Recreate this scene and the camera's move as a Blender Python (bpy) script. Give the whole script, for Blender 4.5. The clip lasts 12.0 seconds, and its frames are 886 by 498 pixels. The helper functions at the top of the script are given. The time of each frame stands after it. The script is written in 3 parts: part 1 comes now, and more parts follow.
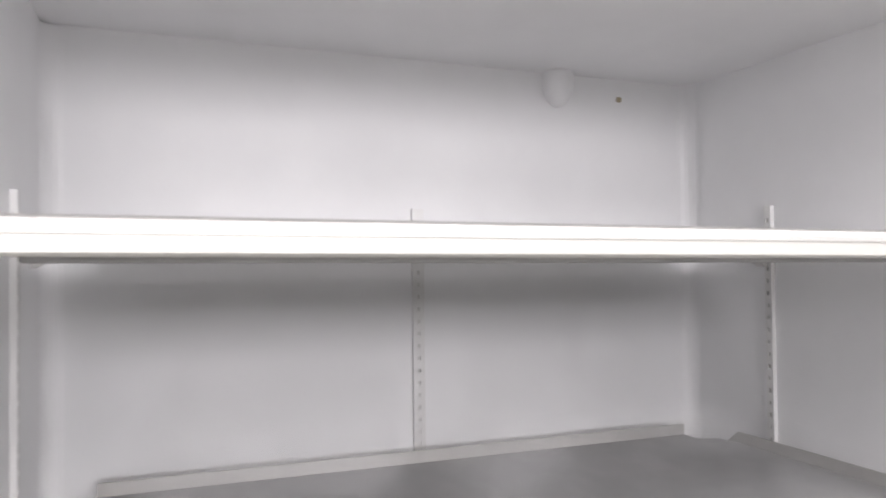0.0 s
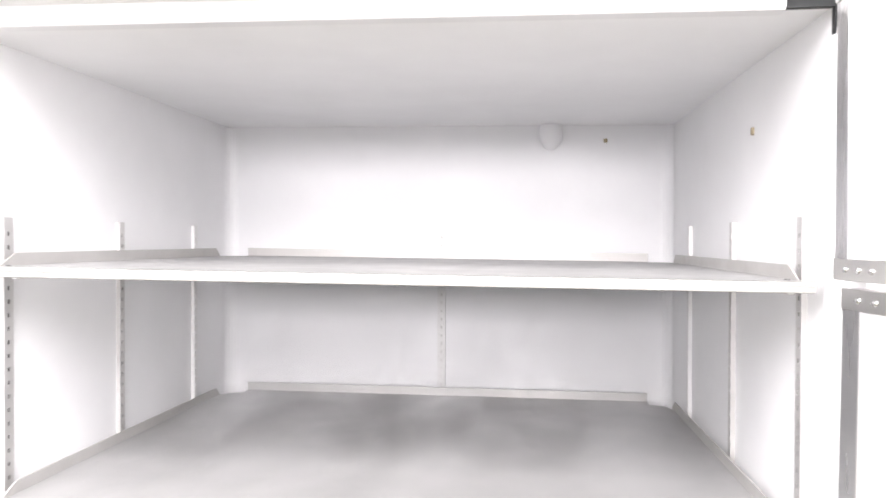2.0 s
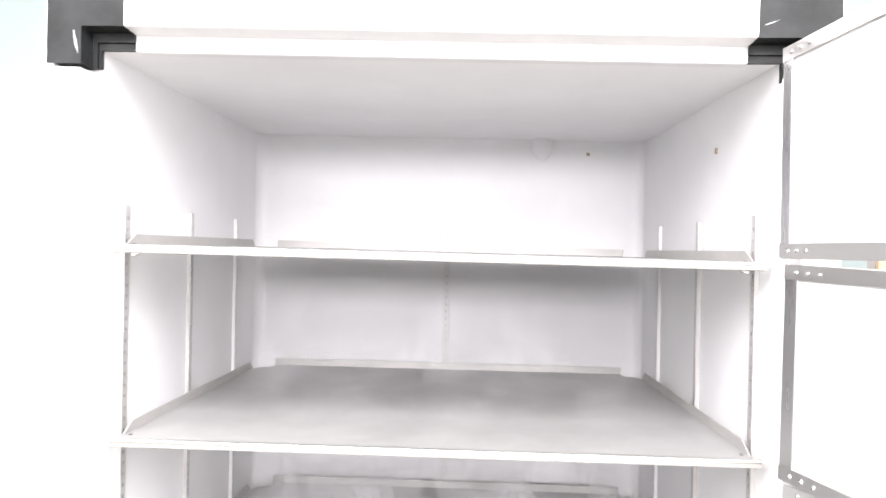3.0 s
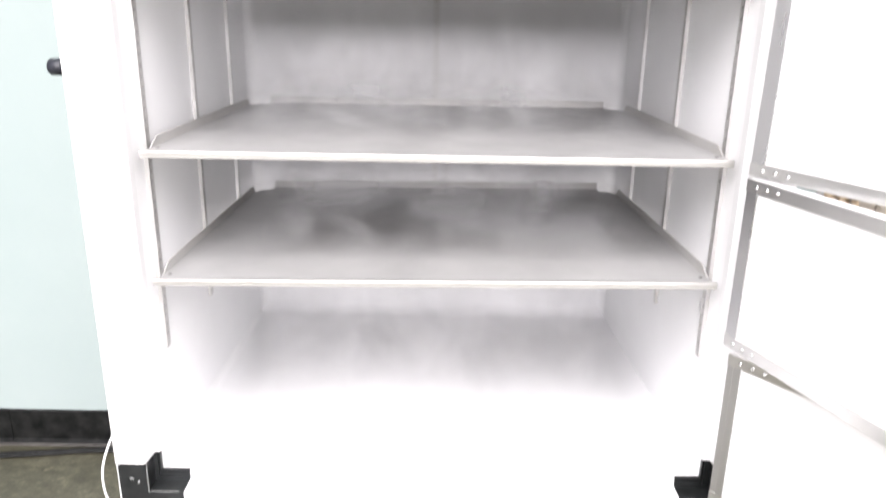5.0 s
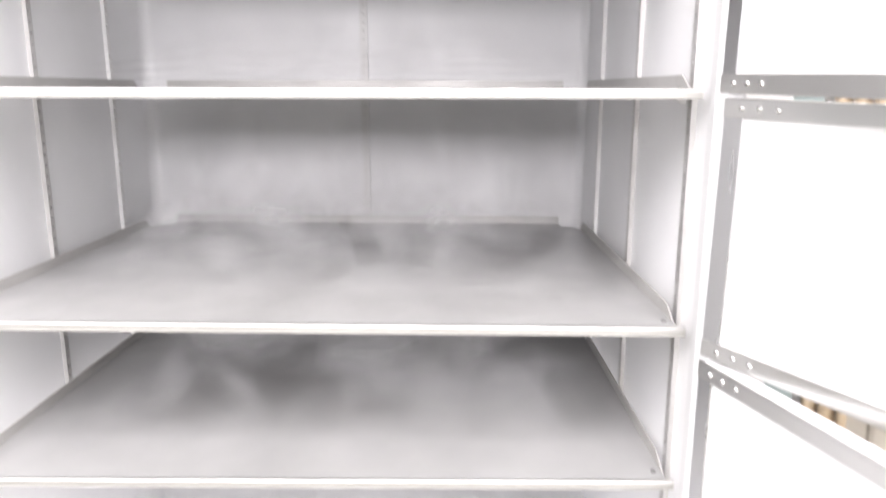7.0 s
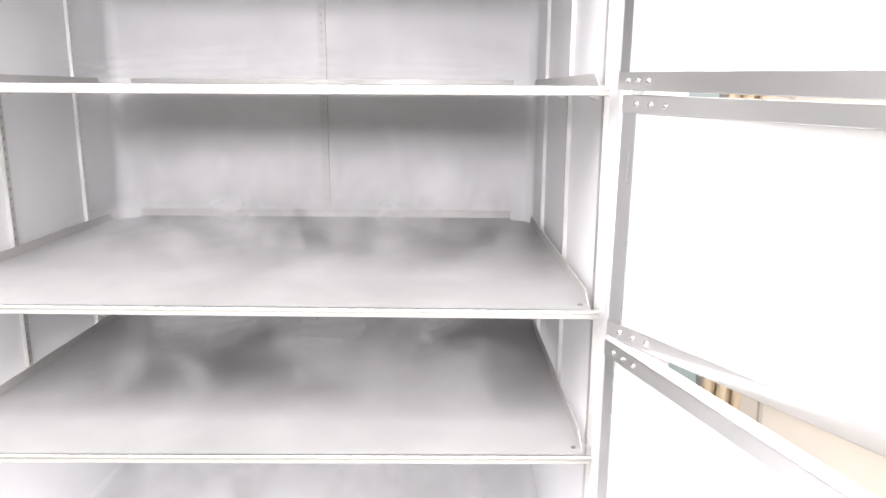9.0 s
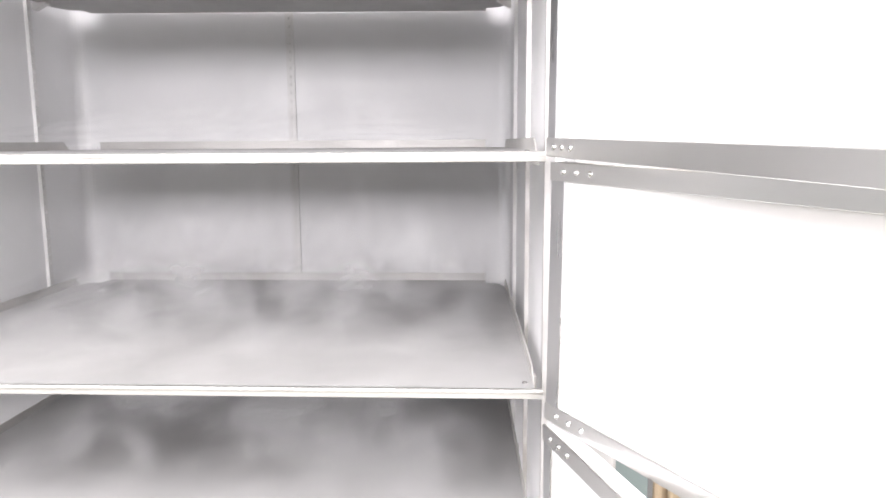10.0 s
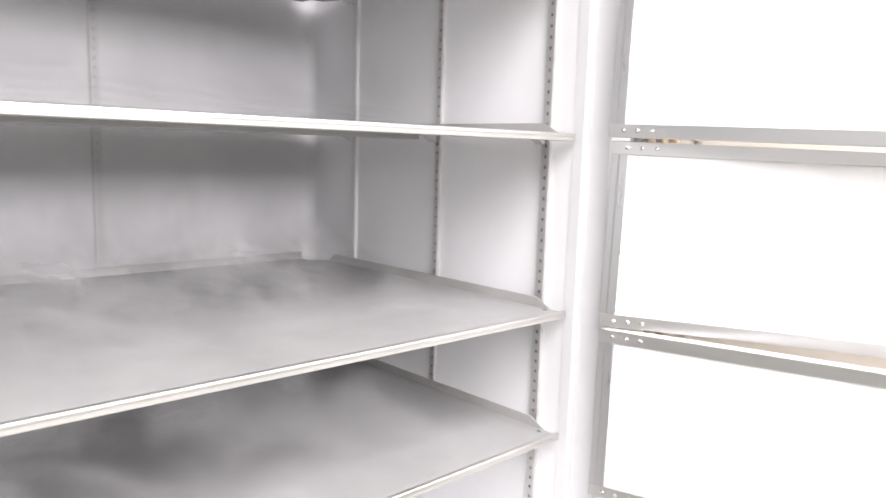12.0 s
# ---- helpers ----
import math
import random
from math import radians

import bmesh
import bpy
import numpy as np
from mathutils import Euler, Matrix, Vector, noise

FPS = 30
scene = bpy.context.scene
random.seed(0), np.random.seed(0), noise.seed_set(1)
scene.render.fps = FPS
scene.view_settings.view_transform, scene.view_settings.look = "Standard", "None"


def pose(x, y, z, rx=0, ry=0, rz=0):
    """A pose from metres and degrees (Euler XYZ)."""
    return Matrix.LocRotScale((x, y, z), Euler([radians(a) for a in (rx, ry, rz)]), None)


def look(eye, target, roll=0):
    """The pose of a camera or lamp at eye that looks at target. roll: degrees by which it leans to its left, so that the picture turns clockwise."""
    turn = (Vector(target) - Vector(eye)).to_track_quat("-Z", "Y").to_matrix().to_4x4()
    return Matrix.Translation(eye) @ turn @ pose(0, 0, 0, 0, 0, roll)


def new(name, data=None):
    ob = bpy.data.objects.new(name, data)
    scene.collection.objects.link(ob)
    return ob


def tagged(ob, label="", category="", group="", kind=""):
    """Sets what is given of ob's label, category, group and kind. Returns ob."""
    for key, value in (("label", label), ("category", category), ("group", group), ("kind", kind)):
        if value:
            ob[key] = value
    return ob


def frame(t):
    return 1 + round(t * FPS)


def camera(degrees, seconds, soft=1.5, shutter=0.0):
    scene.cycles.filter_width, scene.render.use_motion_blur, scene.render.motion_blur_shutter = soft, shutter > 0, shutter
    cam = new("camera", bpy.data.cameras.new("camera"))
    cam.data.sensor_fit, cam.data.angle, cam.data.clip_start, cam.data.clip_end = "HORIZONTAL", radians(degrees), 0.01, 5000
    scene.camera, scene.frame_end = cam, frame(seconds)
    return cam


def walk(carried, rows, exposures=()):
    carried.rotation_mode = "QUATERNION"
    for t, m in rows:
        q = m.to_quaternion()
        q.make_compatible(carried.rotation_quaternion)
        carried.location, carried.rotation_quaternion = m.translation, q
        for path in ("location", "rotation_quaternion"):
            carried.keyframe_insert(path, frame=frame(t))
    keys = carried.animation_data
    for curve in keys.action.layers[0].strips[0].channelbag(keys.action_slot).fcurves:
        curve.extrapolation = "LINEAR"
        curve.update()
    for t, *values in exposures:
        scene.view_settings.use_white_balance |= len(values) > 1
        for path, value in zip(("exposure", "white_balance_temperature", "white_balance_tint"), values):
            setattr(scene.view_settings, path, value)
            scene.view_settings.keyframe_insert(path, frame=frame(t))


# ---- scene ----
cam = camera(62.5, 12.0, shutter=0.5)
PATH = [
    (0, (-0.296, -0.217, 1.547), (0.384, 1.663, 1.585), -0.6),
    (0.5, (-0.18, -0.368, 1.566), (0.1, 1.611, 1.62), -0.1),
    (1, (-0.05, -0.538, 1.593), (-0.05, 1.462, 1.615), -0.3),
    (1.5, (0.06, -0.614, 1.586), (-0.059, 1.383, 1.561), 0.1),
    (2, (0.166, -0.705, 1.591), (-0.085, 1.279, 1.568), 0.2),
    (2.5, (0.14, -0.818, 1.589), (-0.023, 1.175, 1.591), 0.6),
    (2.7, (0.1, -0.878, 1.578), (-0.036, 1.117, 1.585), 0.9),
    (4.3, (0.016, -1.009, 1.401), (0.03, 0.967, 1.095), 0.8),
    (4.5, (0.019, -1.016, 1.334), (0.035, 0.941, 0.925), 0.9),
    (5, (0.008, -1.023, 1.234), (0.013, 0.885, 0.633), 1.0),
    (5.5, (0.023, -1.027, 1.202), (0.003, 0.861, 0.543), 0.6),
    (6, (0.023, -0.999, 1.208), (0.049, 0.907, 0.604), 0.9),
    (6.5, (0.076, -0.888, 1.24), (0.129, 1.031, 0.679), 1.6),
    (7, (0.174, -0.764, 1.304), (0.129, 1.189, 0.876), 0.1),
    (7.2, (0.187, -0.749, 1.314), (0.071, 1.209, 0.926), 0.3),
    (8.8, (0.234, -0.798, 1.293), (0.226, 1.166, 0.915), 0.6),
    (9, (0.252, -0.815, 1.299), (0.223, 1.139, 0.875), 0.3),
    (9.5, (0.331, -0.773, 1.303), (0.219, 1.193, 0.957), 0.3),
    (10, (0.353, -0.759, 1.315), (0.254, 1.217, 1.025), -0.4),
    (10.5, (0.225, -0.823, 1.299), (0.514, 1.139, 1.039), 1.0),
    (11, (0.043, -0.858, 1.288), (0.644, 1.031, 1.02), 2.5),
    (11.5, (-0.178, -0.75, 1.282), (0.742, 1.004, 1.003), 2.7),
    (12, (-0.411, -0.645, 1.278), (0.924, 0.819, 1.007), 1.7),
]
EXPOSURES = [(0.0, -0.3), (0.5, -0.05), (1.0, 0.10), (1.5, 0.20), (2.7, 0.30), (4.5, 0.0), (6.5, 0.02), (9.0, 0.25), (10.0, 0.18), (10.5, 0.05), (11.0, -0.04), (12.0, -0.12)]
walk(cam, [(t, look(eye, target, roll)) for t, eye, target, roll in PATH], EXPOSURES)

# ---- world and light ----
world = bpy.data.worlds.new("room_dark")
scene.world = world
world.use_nodes = True
world.node_tree.nodes["Background"].inputs[0].default_value = (0.9, 0.95, 1.0, 1)
world.node_tree.nodes["Background"].inputs[1].default_value = 0.05


def area_lamp(x, y, z, sx, sy, watts, tilt=0):
    data = bpy.data.lights.new("room_area_light", "AREA")
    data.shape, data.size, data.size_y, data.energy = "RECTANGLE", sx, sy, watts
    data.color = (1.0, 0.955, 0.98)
    ob = new("room_area_light", data)
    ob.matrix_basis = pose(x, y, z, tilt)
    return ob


# ceiling fluorescents of the room, out of view, as one wide panel
area_lamp(0.0, -2.6, 2.74, 5.0, 3.4, 560)
# added fill: unseen low lamp tilted in to light the freezer's depth
area_lamp(0.0, -7.0, 2.40, 5.0, 0.8, 285, 68)

# ---- materials ----


def base_mat(name, color, rough=0.5, metal=0.0):
    m = bpy.data.materials.new(name)
    m.use_nodes = True
    b = m.node_tree.nodes["Principled BSDF"]
    b.inputs["Base Color"].default_value = (*color, 1)
    b.inputs["Roughness"].default_value = rough
    b.inputs["Metallic"].default_value = metal
    return m, m.node_tree.nodes, m.node_tree.links, b


def noise_node(n, l, scale, detail=4.0, rough=0.55, stretch=None):
    tc = n.new("ShaderNodeTexCoord")
    tex = n.new("ShaderNodeTexNoise")
    tex.inputs["Scale"].default_value = scale
    tex.inputs["Detail"].default_value = detail
    tex.inputs["Roughness"].default_value = rough
    if stretch:
        mp = n.new("ShaderNodeMapping")
        mp.inputs["Scale"].default_value = stretch
        l.new(tc.outputs["Object"], mp.inputs["Vector"])
        l.new(mp.outputs["Vector"], tex.inputs["Vector"])
    else:
        l.new(tc.outputs["Object"], tex.inputs["Vector"])
    return tex


def ramp(n, l, src, stops):
    r = n.new("ShaderNodeValToRGB")
    e = r.color_ramp.elements
    while len(e) < len(stops):
        e.new(0.5)
    for k, (p, c) in zip(e, stops):
        k.position = p
        k.color = (*c, 1) if len(c) == 3 else c
    l.new(src, r.inputs["Fac"])
    return r


def bump(n, l, b, src, strength, dist):
    bp = n.new("ShaderNodeBump")
    bp.inputs["Strength"].default_value = strength
    bp.inputs["Distance"].default_value = dist
    l.new(src, bp.inputs["Height"])
    l.new(bp.outputs["Normal"], b.inputs["Normal"])


def mottled(name, c0, c1, scale, rough=(0.35, 0.55), metal=0.0, stretch=None, bump_s=0.08, bump_d=0.001, fine=140.0, detail=5.0):
    """Two scales of variation: broad blotches in the colour and gloss, fine grain in the relief."""
    m, n, l, b = base_mat(name, c0, rough[0], metal)
    big = noise_node(n, l, scale, detail, 0.6, stretch)
    r = ramp(n, l, big.outputs["Fac"], [(0.32, c0), (0.68, c1)])
    l.new(r.outputs["Color"], b.inputs["Base Color"])
    g = noise_node(n, l, scale * 3.1, 4, 0.6, stretch)
    mr = n.new("ShaderNodeMapRange")
    mr.inputs["From Min"].default_value, mr.inputs["From Max"].default_value = 0.3, 0.7
    mr.inputs["To Min"].default_value, mr.inputs["To Max"].default_value = rough
    l.new(g.outputs["Fac"], mr.inputs["Value"])
    l.new(mr.outputs["Result"], b.inputs["Roughness"])
    if bump_s:
        f = noise_node(n, l, fine, 3, 0.5, stretch)
        bump(n, l, b, f.outputs["Fac"], bump_s, bump_d)
    return m


LINER = mottled("white_liner_enamel", (0.90, 0.90, 0.91), (0.85, 0.85, 0.86), 5.0, (0.36, 0.50), fine=60, bump_s=0.05)
STRIP = mottled("white_vinyl_strip", (0.84, 0.84, 0.85), (0.78, 0.78, 0.79), 6.0, (0.32, 0.45), bump_s=0.04)
SHELL = mottled("white_painted_steel", (0.82, 0.82, 0.83), (0.76, 0.76, 0.77), 4.0, (0.3, 0.42), bump_s=0.03)
PANEL = mottled("white_foam_panel", (0.86, 0.86, 0.87), (0.82, 0.82, 0.825), 3.5, (0.45, 0.6), fine=220, bump_s=0.06)
SHELF = mottled("frosted_shelf_steel", (0.345, 0.343, 0.34), (0.425, 0.423, 0.42), 4.5, (0.38, 0.56), 0.12, (1.1, 0.9, 1), fine=260, bump_s=0.05, detail=3.0)
LIP = mottled("shelf_lip_steel", (0.47, 0.46, 0.445), (0.55, 0.54, 0.525), 9.0, (0.36, 0.52), 0.3, bump_s=0.04)
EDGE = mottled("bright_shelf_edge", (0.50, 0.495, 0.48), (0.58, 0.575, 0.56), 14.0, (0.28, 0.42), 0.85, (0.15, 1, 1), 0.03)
# same steel as the rolled edge, darkened to read as its shaded lower half
SHADED_FACE = mottled("shaded_face_steel", (0.40, 0.395, 0.375), (0.47, 0.465, 0.445), 14.0, (0.40, 0.55), 0.4, (0.15, 1, 1), 0.03)
BRUSHED = mottled("brushed_stainless", (0.62, 0.614, 0.602), (0.66, 0.655, 0.645), 9.0, (0.275, 0.29), 0.95, (0.15, 1, 1.0), 0.0)
RAILV = mottled("brushed_stainless_upright", (0.565, 0.565, 0.57), (0.595, 0.595, 0.60), 9.0, (0.27, 0.285), 0.95, (1, 1, 0.15), 0.0)
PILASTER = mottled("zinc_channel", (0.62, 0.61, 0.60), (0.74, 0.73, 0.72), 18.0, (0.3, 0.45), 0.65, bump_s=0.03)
# far uprights: haze painted in by paling the zinc towards the wall
HAZED = mottled("hazed_zinc_channel", (0.78, 0.775, 0.77), (0.86, 0.855, 0.85), 12.0, (0.4, 0.6), 0.05, bump_s=0.06)
SLOT_HAZED = mottled("hazed_slot_channel", (0.62, 0.615, 0.60), (0.74, 0.735, 0.72), 30.0, (0.6, 0.8), 0.1, bump_s=0.05)
SCREW = mottled("nickel_screw", (0.7, 0.7, 0.7), (0.8, 0.8, 0.8), 60.0, (0.18, 0.3), 1.0, bump_s=0.02)
BLACK = mottled("black_plastic_corner", (0.008, 0.009, 0.009), (0.028, 0.030, 0.031), 14.0, (0.3, 0.55), bump_s=0.12, fine=90)
SCUFF = mottled("scuffed_grey_mark", (0.30, 0.31, 0.31), (0.5, 0.5, 0.5), 80.0, (0.6, 0.8), bump_s=0.1)
# dark tone standing in for the shade inside the slots; also colours rivets
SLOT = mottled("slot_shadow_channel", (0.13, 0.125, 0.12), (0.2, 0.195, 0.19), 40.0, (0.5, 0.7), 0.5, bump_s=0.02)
KNOB = mottled("black_blue_plastic", (0.012, 0.013, 0.02), (0.03, 0.032, 0.042), 30.0, (0.3, 0.5), bump_s=0.05)
WALL = mottled("pale_aqua_paint", (0.40, 0.475, 0.468), (0.43, 0.50, 0.492), 2.2, (0.5, 0.65), fine=110, bump_s=0.1)
PLAIN = mottled("white_room_paint", (0.74, 0.75, 0.75), (0.78, 0.79, 0.79), 2.0, (0.6, 0.75), bump_s=0.06)
GREYWALL = mottled("grey_room_paint", (0.36, 0.365, 0.37), (0.41, 0.415, 0.42), 2.0, (0.6, 0.75), bump_s=0.06)
COVE = mottled("black_rubber_cove", (0.003, 0.0035, 0.0035), (0.022, 0.0225, 0.022), 26.0, (0.3, 0.55), bump_s=0.08)
DUST = mottled("dusty_floor_edge", (0.07, 0.062, 0.06), (0.16, 0.15, 0.14), 22.0, (0.7, 0.9), bump_s=0.2)
CABLE = mottled("black_cable_sheath", (0.01, 0.01, 0.01), (0.02, 0.02, 0.02), 30.0, (0.35, 0.5), bump_s=0.03)
CORD = mottled("white_cord_sheath", (0.8, 0.8, 0.79), (0.74, 0.74, 0.72), 30.0, (0.35, 0.5), bump_s=0.03)
GASKET = mottled("tan_rubber_gasket", (0.62, 0.49, 0.33), (0.70, 0.58, 0.42), 9.0, (0.45, 0.6), bump_s=0.05)
BEIGE = mottled("cream_door_liner", (0.71, 0.66, 0.58), (0.77, 0.72, 0.65), 4.0, (0.35, 0.5), bump_s=0.04)
BRASS = mottled("tarnished_brass", (0.36, 0.29, 0.18), (0.46, 0.40, 0.29), 90.0, (0.4, 0.6), 0.6, bump_s=0.05)
TRIM = mottled("pale_grey_painted_trim", (0.35, 0.36, 0.365), (0.41, 0.42, 0.425), 5.0, (0.35, 0.5), bump_s=0.04)

for m in (COVE, BLACK, CABLE):
    m.node_tree.nodes["Principled BSDF"].inputs["Specular IOR Level"].default_value = 0.22


def concrete():
    m, n, l, b = base_mat("stained_concrete", (0.2, 0.19, 0.15), 0.6)
    a = noise_node(n, l, 3.2, 7, 0.62)
    ra = ramp(n, l, a.outputs["Fac"], [(0.3, (0.065, 0.061, 0.040)), (0.5, (0.115, 0.108, 0.078)), (0.74, (0.19, 0.18, 0.14))])
    c = noise_node(n, l, 26.0, 10, 0.8)
    rc = ramp(n, l, c.outputs["Fac"], [(0.36, (0.55, 0.55, 0.52)), (0.55, (1.0, 1.0, 0.97)), (0.70, (1.9, 1.85, 1.7))])
    mix = n.new("ShaderNodeMix")
    mix.data_type, mix.blend_type = "RGBA", "MULTIPLY"
    mix.inputs[0].default_value = 1.0
    l.new(ra.outputs["Color"], mix.inputs[6])
    l.new(rc.outputs["Color"], mix.inputs[7])
    # pale worn spots and thin dark cracks
    spot = noise_node(n, l, 11.0, 8, 0.7)
    rs = ramp(n, l, spot.outputs["Fac"], [(0.60, (0, 0, 0)), (0.68, (1, 1, 1))])
    worn = n.new("ShaderNodeMix")
    worn.data_type = "RGBA"
    l.new(rs.outputs["Color"], worn.inputs[0])
    l.new(mix.outputs[2], worn.inputs[6])
    worn.inputs[7].default_value = (0.20, 0.185, 0.125, 1)
    cr = n.new("ShaderNodeTexVoronoi")
    cr.feature = "DISTANCE_TO_EDGE"
    cr.inputs["Scale"].default_value = 5.0
    bend = noise_node(n, l, 6.0, 6, 0.7)
    l.new(bend.outputs["Color"], cr.inputs["Vector"])
    rk = ramp(n, l, cr.outputs["Distance"], [(0.0, (0.35, 0.34, 0.32)), (0.02, (1, 1, 1))])
    crack = n.new("ShaderNodeMix")
    crack.data_type, crack.blend_type = "RGBA", "MULTIPLY"
    crack.inputs[0].default_value = 0.8
    l.new(worn.outputs[2], crack.inputs[6])
    l.new(rk.outputs["Color"], crack.inputs[7])
    l.new(crack.outputs[2], b.inputs["Base Color"])
    rr = ramp(n, l, a.outputs["Fac"], [(0.3, (0.35,) * 3), (0.7, (0.7,) * 3)])
    l.new(rr.outputs["Color"], b.inputs["Roughness"])
    bump(n, l, b, c.outputs["Fac"], 0.25, 0.002)
    return m


CONCRETE = concrete()


def vapour():
    """Thin white mist: scattered light where it is dense, clear where it parts; the amount is stored on the mesh."""
    m, n, l, b = base_mat("cold_white_mist", (0.9, 0.9, 0.91), 1.0)
    n.remove(b)
    tc = n.new("ShaderNodeTexCoord")
    mp = n.new("ShaderNodeMapping")
    mp.inputs["Scale"].default_value = (1.0, 0.7, 0.4)
    l.new(tc.outputs["Object"], mp.inputs["Vector"])
    info, far = n.new("ShaderNodeObjectInfo"), n.new("ShaderNodeMath")
    far.operation = "MULTIPLY"
    far.inputs[1].default_value = 40.0
    l.new(info.outputs["Random"], far.inputs[0])
    l.new(far.outputs[0], mp.inputs["Location"])
    tex = []
    for scale, detail, warp in ((6.5, 3.0, 0.6), (18.0, 4.0, 0.8)):
        t = n.new("ShaderNodeTexNoise")
        t.inputs["Scale"].default_value, t.inputs["Detail"].default_value = scale, detail
        t.inputs["Roughness"].default_value, t.inputs["Distortion"].default_value = 0.5, warp
        l.new(mp.outputs["Vector"], t.inputs["Vector"])
        tex.append(t)
    add = n.new("ShaderNodeMath")
    add.operation = "MULTIPLY_ADD"
    add.inputs[1].default_value = 0.35
    l.new(tex[1].outputs["Fac"], add.inputs[0])
    l.new(tex[0].outputs["Fac"], add.inputs[2])
    mr = n.new("ShaderNodeMapRange")
    mr.interpolation_type = "SMOOTHSTEP"
    mr.inputs["From Min"].default_value, mr.inputs["From Max"].default_value = 0.51, 0.86
    mr.inputs["To Min"].default_value, mr.inputs["To Max"].default_value = 0.0, 1.0
    l.new(add.outputs[0], mr.inputs["Value"])
    at = n.new("ShaderNodeAttribute")
    at.attribute_name = "mist_amount"
    mul = n.new("ShaderNodeMath")
    mul.operation = "MULTIPLY"
    l.new(mr.outputs["Result"], mul.inputs[0])
    l.new(at.outputs["Fac"], mul.inputs[1])
    clear, dif, tra = n.new("ShaderNodeBsdfTransparent"), n.new("ShaderNodeBsdfDiffuse"), n.new("ShaderNodeBsdfTranslucent")
    # droplets scatter the light that falls in from the room's side, whichever way the layer lies
    lean = n.new("ShaderNodeCombineXYZ")
    for k, v in enumerate((0.0, -0.75, 0.66)):
        lean.inputs[k].default_value = v
    for d in (dif, tra):
        d.inputs["Color"].default_value = (0.95, 0.95, 0.96, 1)
        l.new(lean.outputs[0], d.inputs["Normal"])
    half, mix = n.new("ShaderNodeMixShader"), n.new("ShaderNodeMixShader")
    half.inputs[0].default_value = 0.25
    l.new(dif.outputs[0], half.inputs[1])
    l.new(tra.outputs[0], half.inputs[2])
    l.new(mul.outputs[0], mix.inputs[0])
    l.new(clear.outputs[0], mix.inputs[1])
    l.new(half.outputs[0], mix.inputs[2])
    l.new(mix.outputs[0], n["Material Output"].inputs["Surface"])
    return m


MIST = vapour()

# ---- mesh helpers ----


def box(bm, x0, x1, y0, y1, z0, z1, bev=0.0, seg=2):
    v = [bm.verts.new((x, y, z)) for z in (z0, z1) for y in (y0, y1) for x in (x0, x1)]
    q = [(0, 2, 3, 1), (4, 5, 7, 6), (0, 1, 5, 4), (2, 6, 7, 3), (0, 4, 6, 2), (1, 3, 7, 5)]
    f = [bm.faces.new([v[i] for i in k]) for k in q]
    if bev:
        e = list({ed for fc in f for ed in fc.edges})
        bmesh.ops.bevel(bm, geom=e, offset=bev, segments=seg, affect="EDGES", profile=0.5)
    return bm


def bmbox(*a, **k):
    return box(bmesh.new(), *a, **k)


def prism(bm, pts, axis, a0, a1):
    """Extrudes a closed outline along x, y or z; pts are the two other coordinates, in order."""
    def at(p, a):
        return {"x": (a, p[0], p[1]), "y": (p[0], a, p[1]), "z": (p[0], p[1], a)}[axis]
    lo = [bm.verts.new(at(p, a0)) for p in pts]
    hi = [bm.verts.new(at(p, a1)) for p in pts]
    k = len(pts)
    for i in range(k):
        bm.faces.new((lo[i], lo[(i + 1) % k], hi[(i + 1) % k], hi[i]))
    bm.faces.new(lo[::-1])
    bm.faces.new(hi)
    bmesh.ops.recalc_face_normals(bm, faces=bm.faces)
    return bm


def part(name, bm, material, parent=None, label="", at=None, smooth=False):
    """One mesh object out of a bmesh in world coordinates, under a thing or a part."""
    me = bpy.data.meshes.new(name)
    if smooth:
        for f in bm.faces:
            f.smooth = True
    org = Vector(at) if at else Vector((0, 0, 0))
    if parent is not None:
        pw = parent["origin"] if "origin" in parent else (0, 0, 0)
        org = Vector(at) if at else Vector(pw)
    bmesh.ops.translate(bm, verts=bm.verts, vec=-org)
    bm.to_mesh(me)
    bm.free()
    me.materials.append(material)
    ob = new(name, me)
    if parent is not None:
        ob.parent = parent
        ob.location = org - Vector(parent["origin"] if "origin" in parent else (0, 0, 0))
    else:
        ob.location = org
    ob["origin"] = list(org)
    if label:
        ob["label"] = label
    return ob


def thing(name, loc, label, category, group="", kind=""):
    ob = new(name)
    ob.empty_display_size = 0.1
    ob.location = loc
    ob["origin"] = list(loc)
    return tagged(ob, label, category, group, kind)


def tube(points, radius, res=4):
    """A smooth round cord through the points, as a bmesh."""
    cu = bpy.data.curves.new("cord", "CURVE")
    cu.dimensions, cu.bevel_depth, cu.bevel_resolution, cu.resolution_u = "3D", radius, res, 10
    sp = cu.splines.new("NURBS")
    sp.points.add(len(points) - 1)
    for p, c in zip(sp.points, points):
        p.co = (*c, 1)
    sp.use_endpoint_u, sp.order_u = True, 4
    ob = bpy.data.objects.new("cord", cu)
    me = ob.to_mesh()
    bm = bmesh.new()
    bm.from_mesh(me)
    ob.to_mesh_clear()
    bpy.data.objects.remove(ob)
    bpy.data.curves.remove(cu)
    return bm


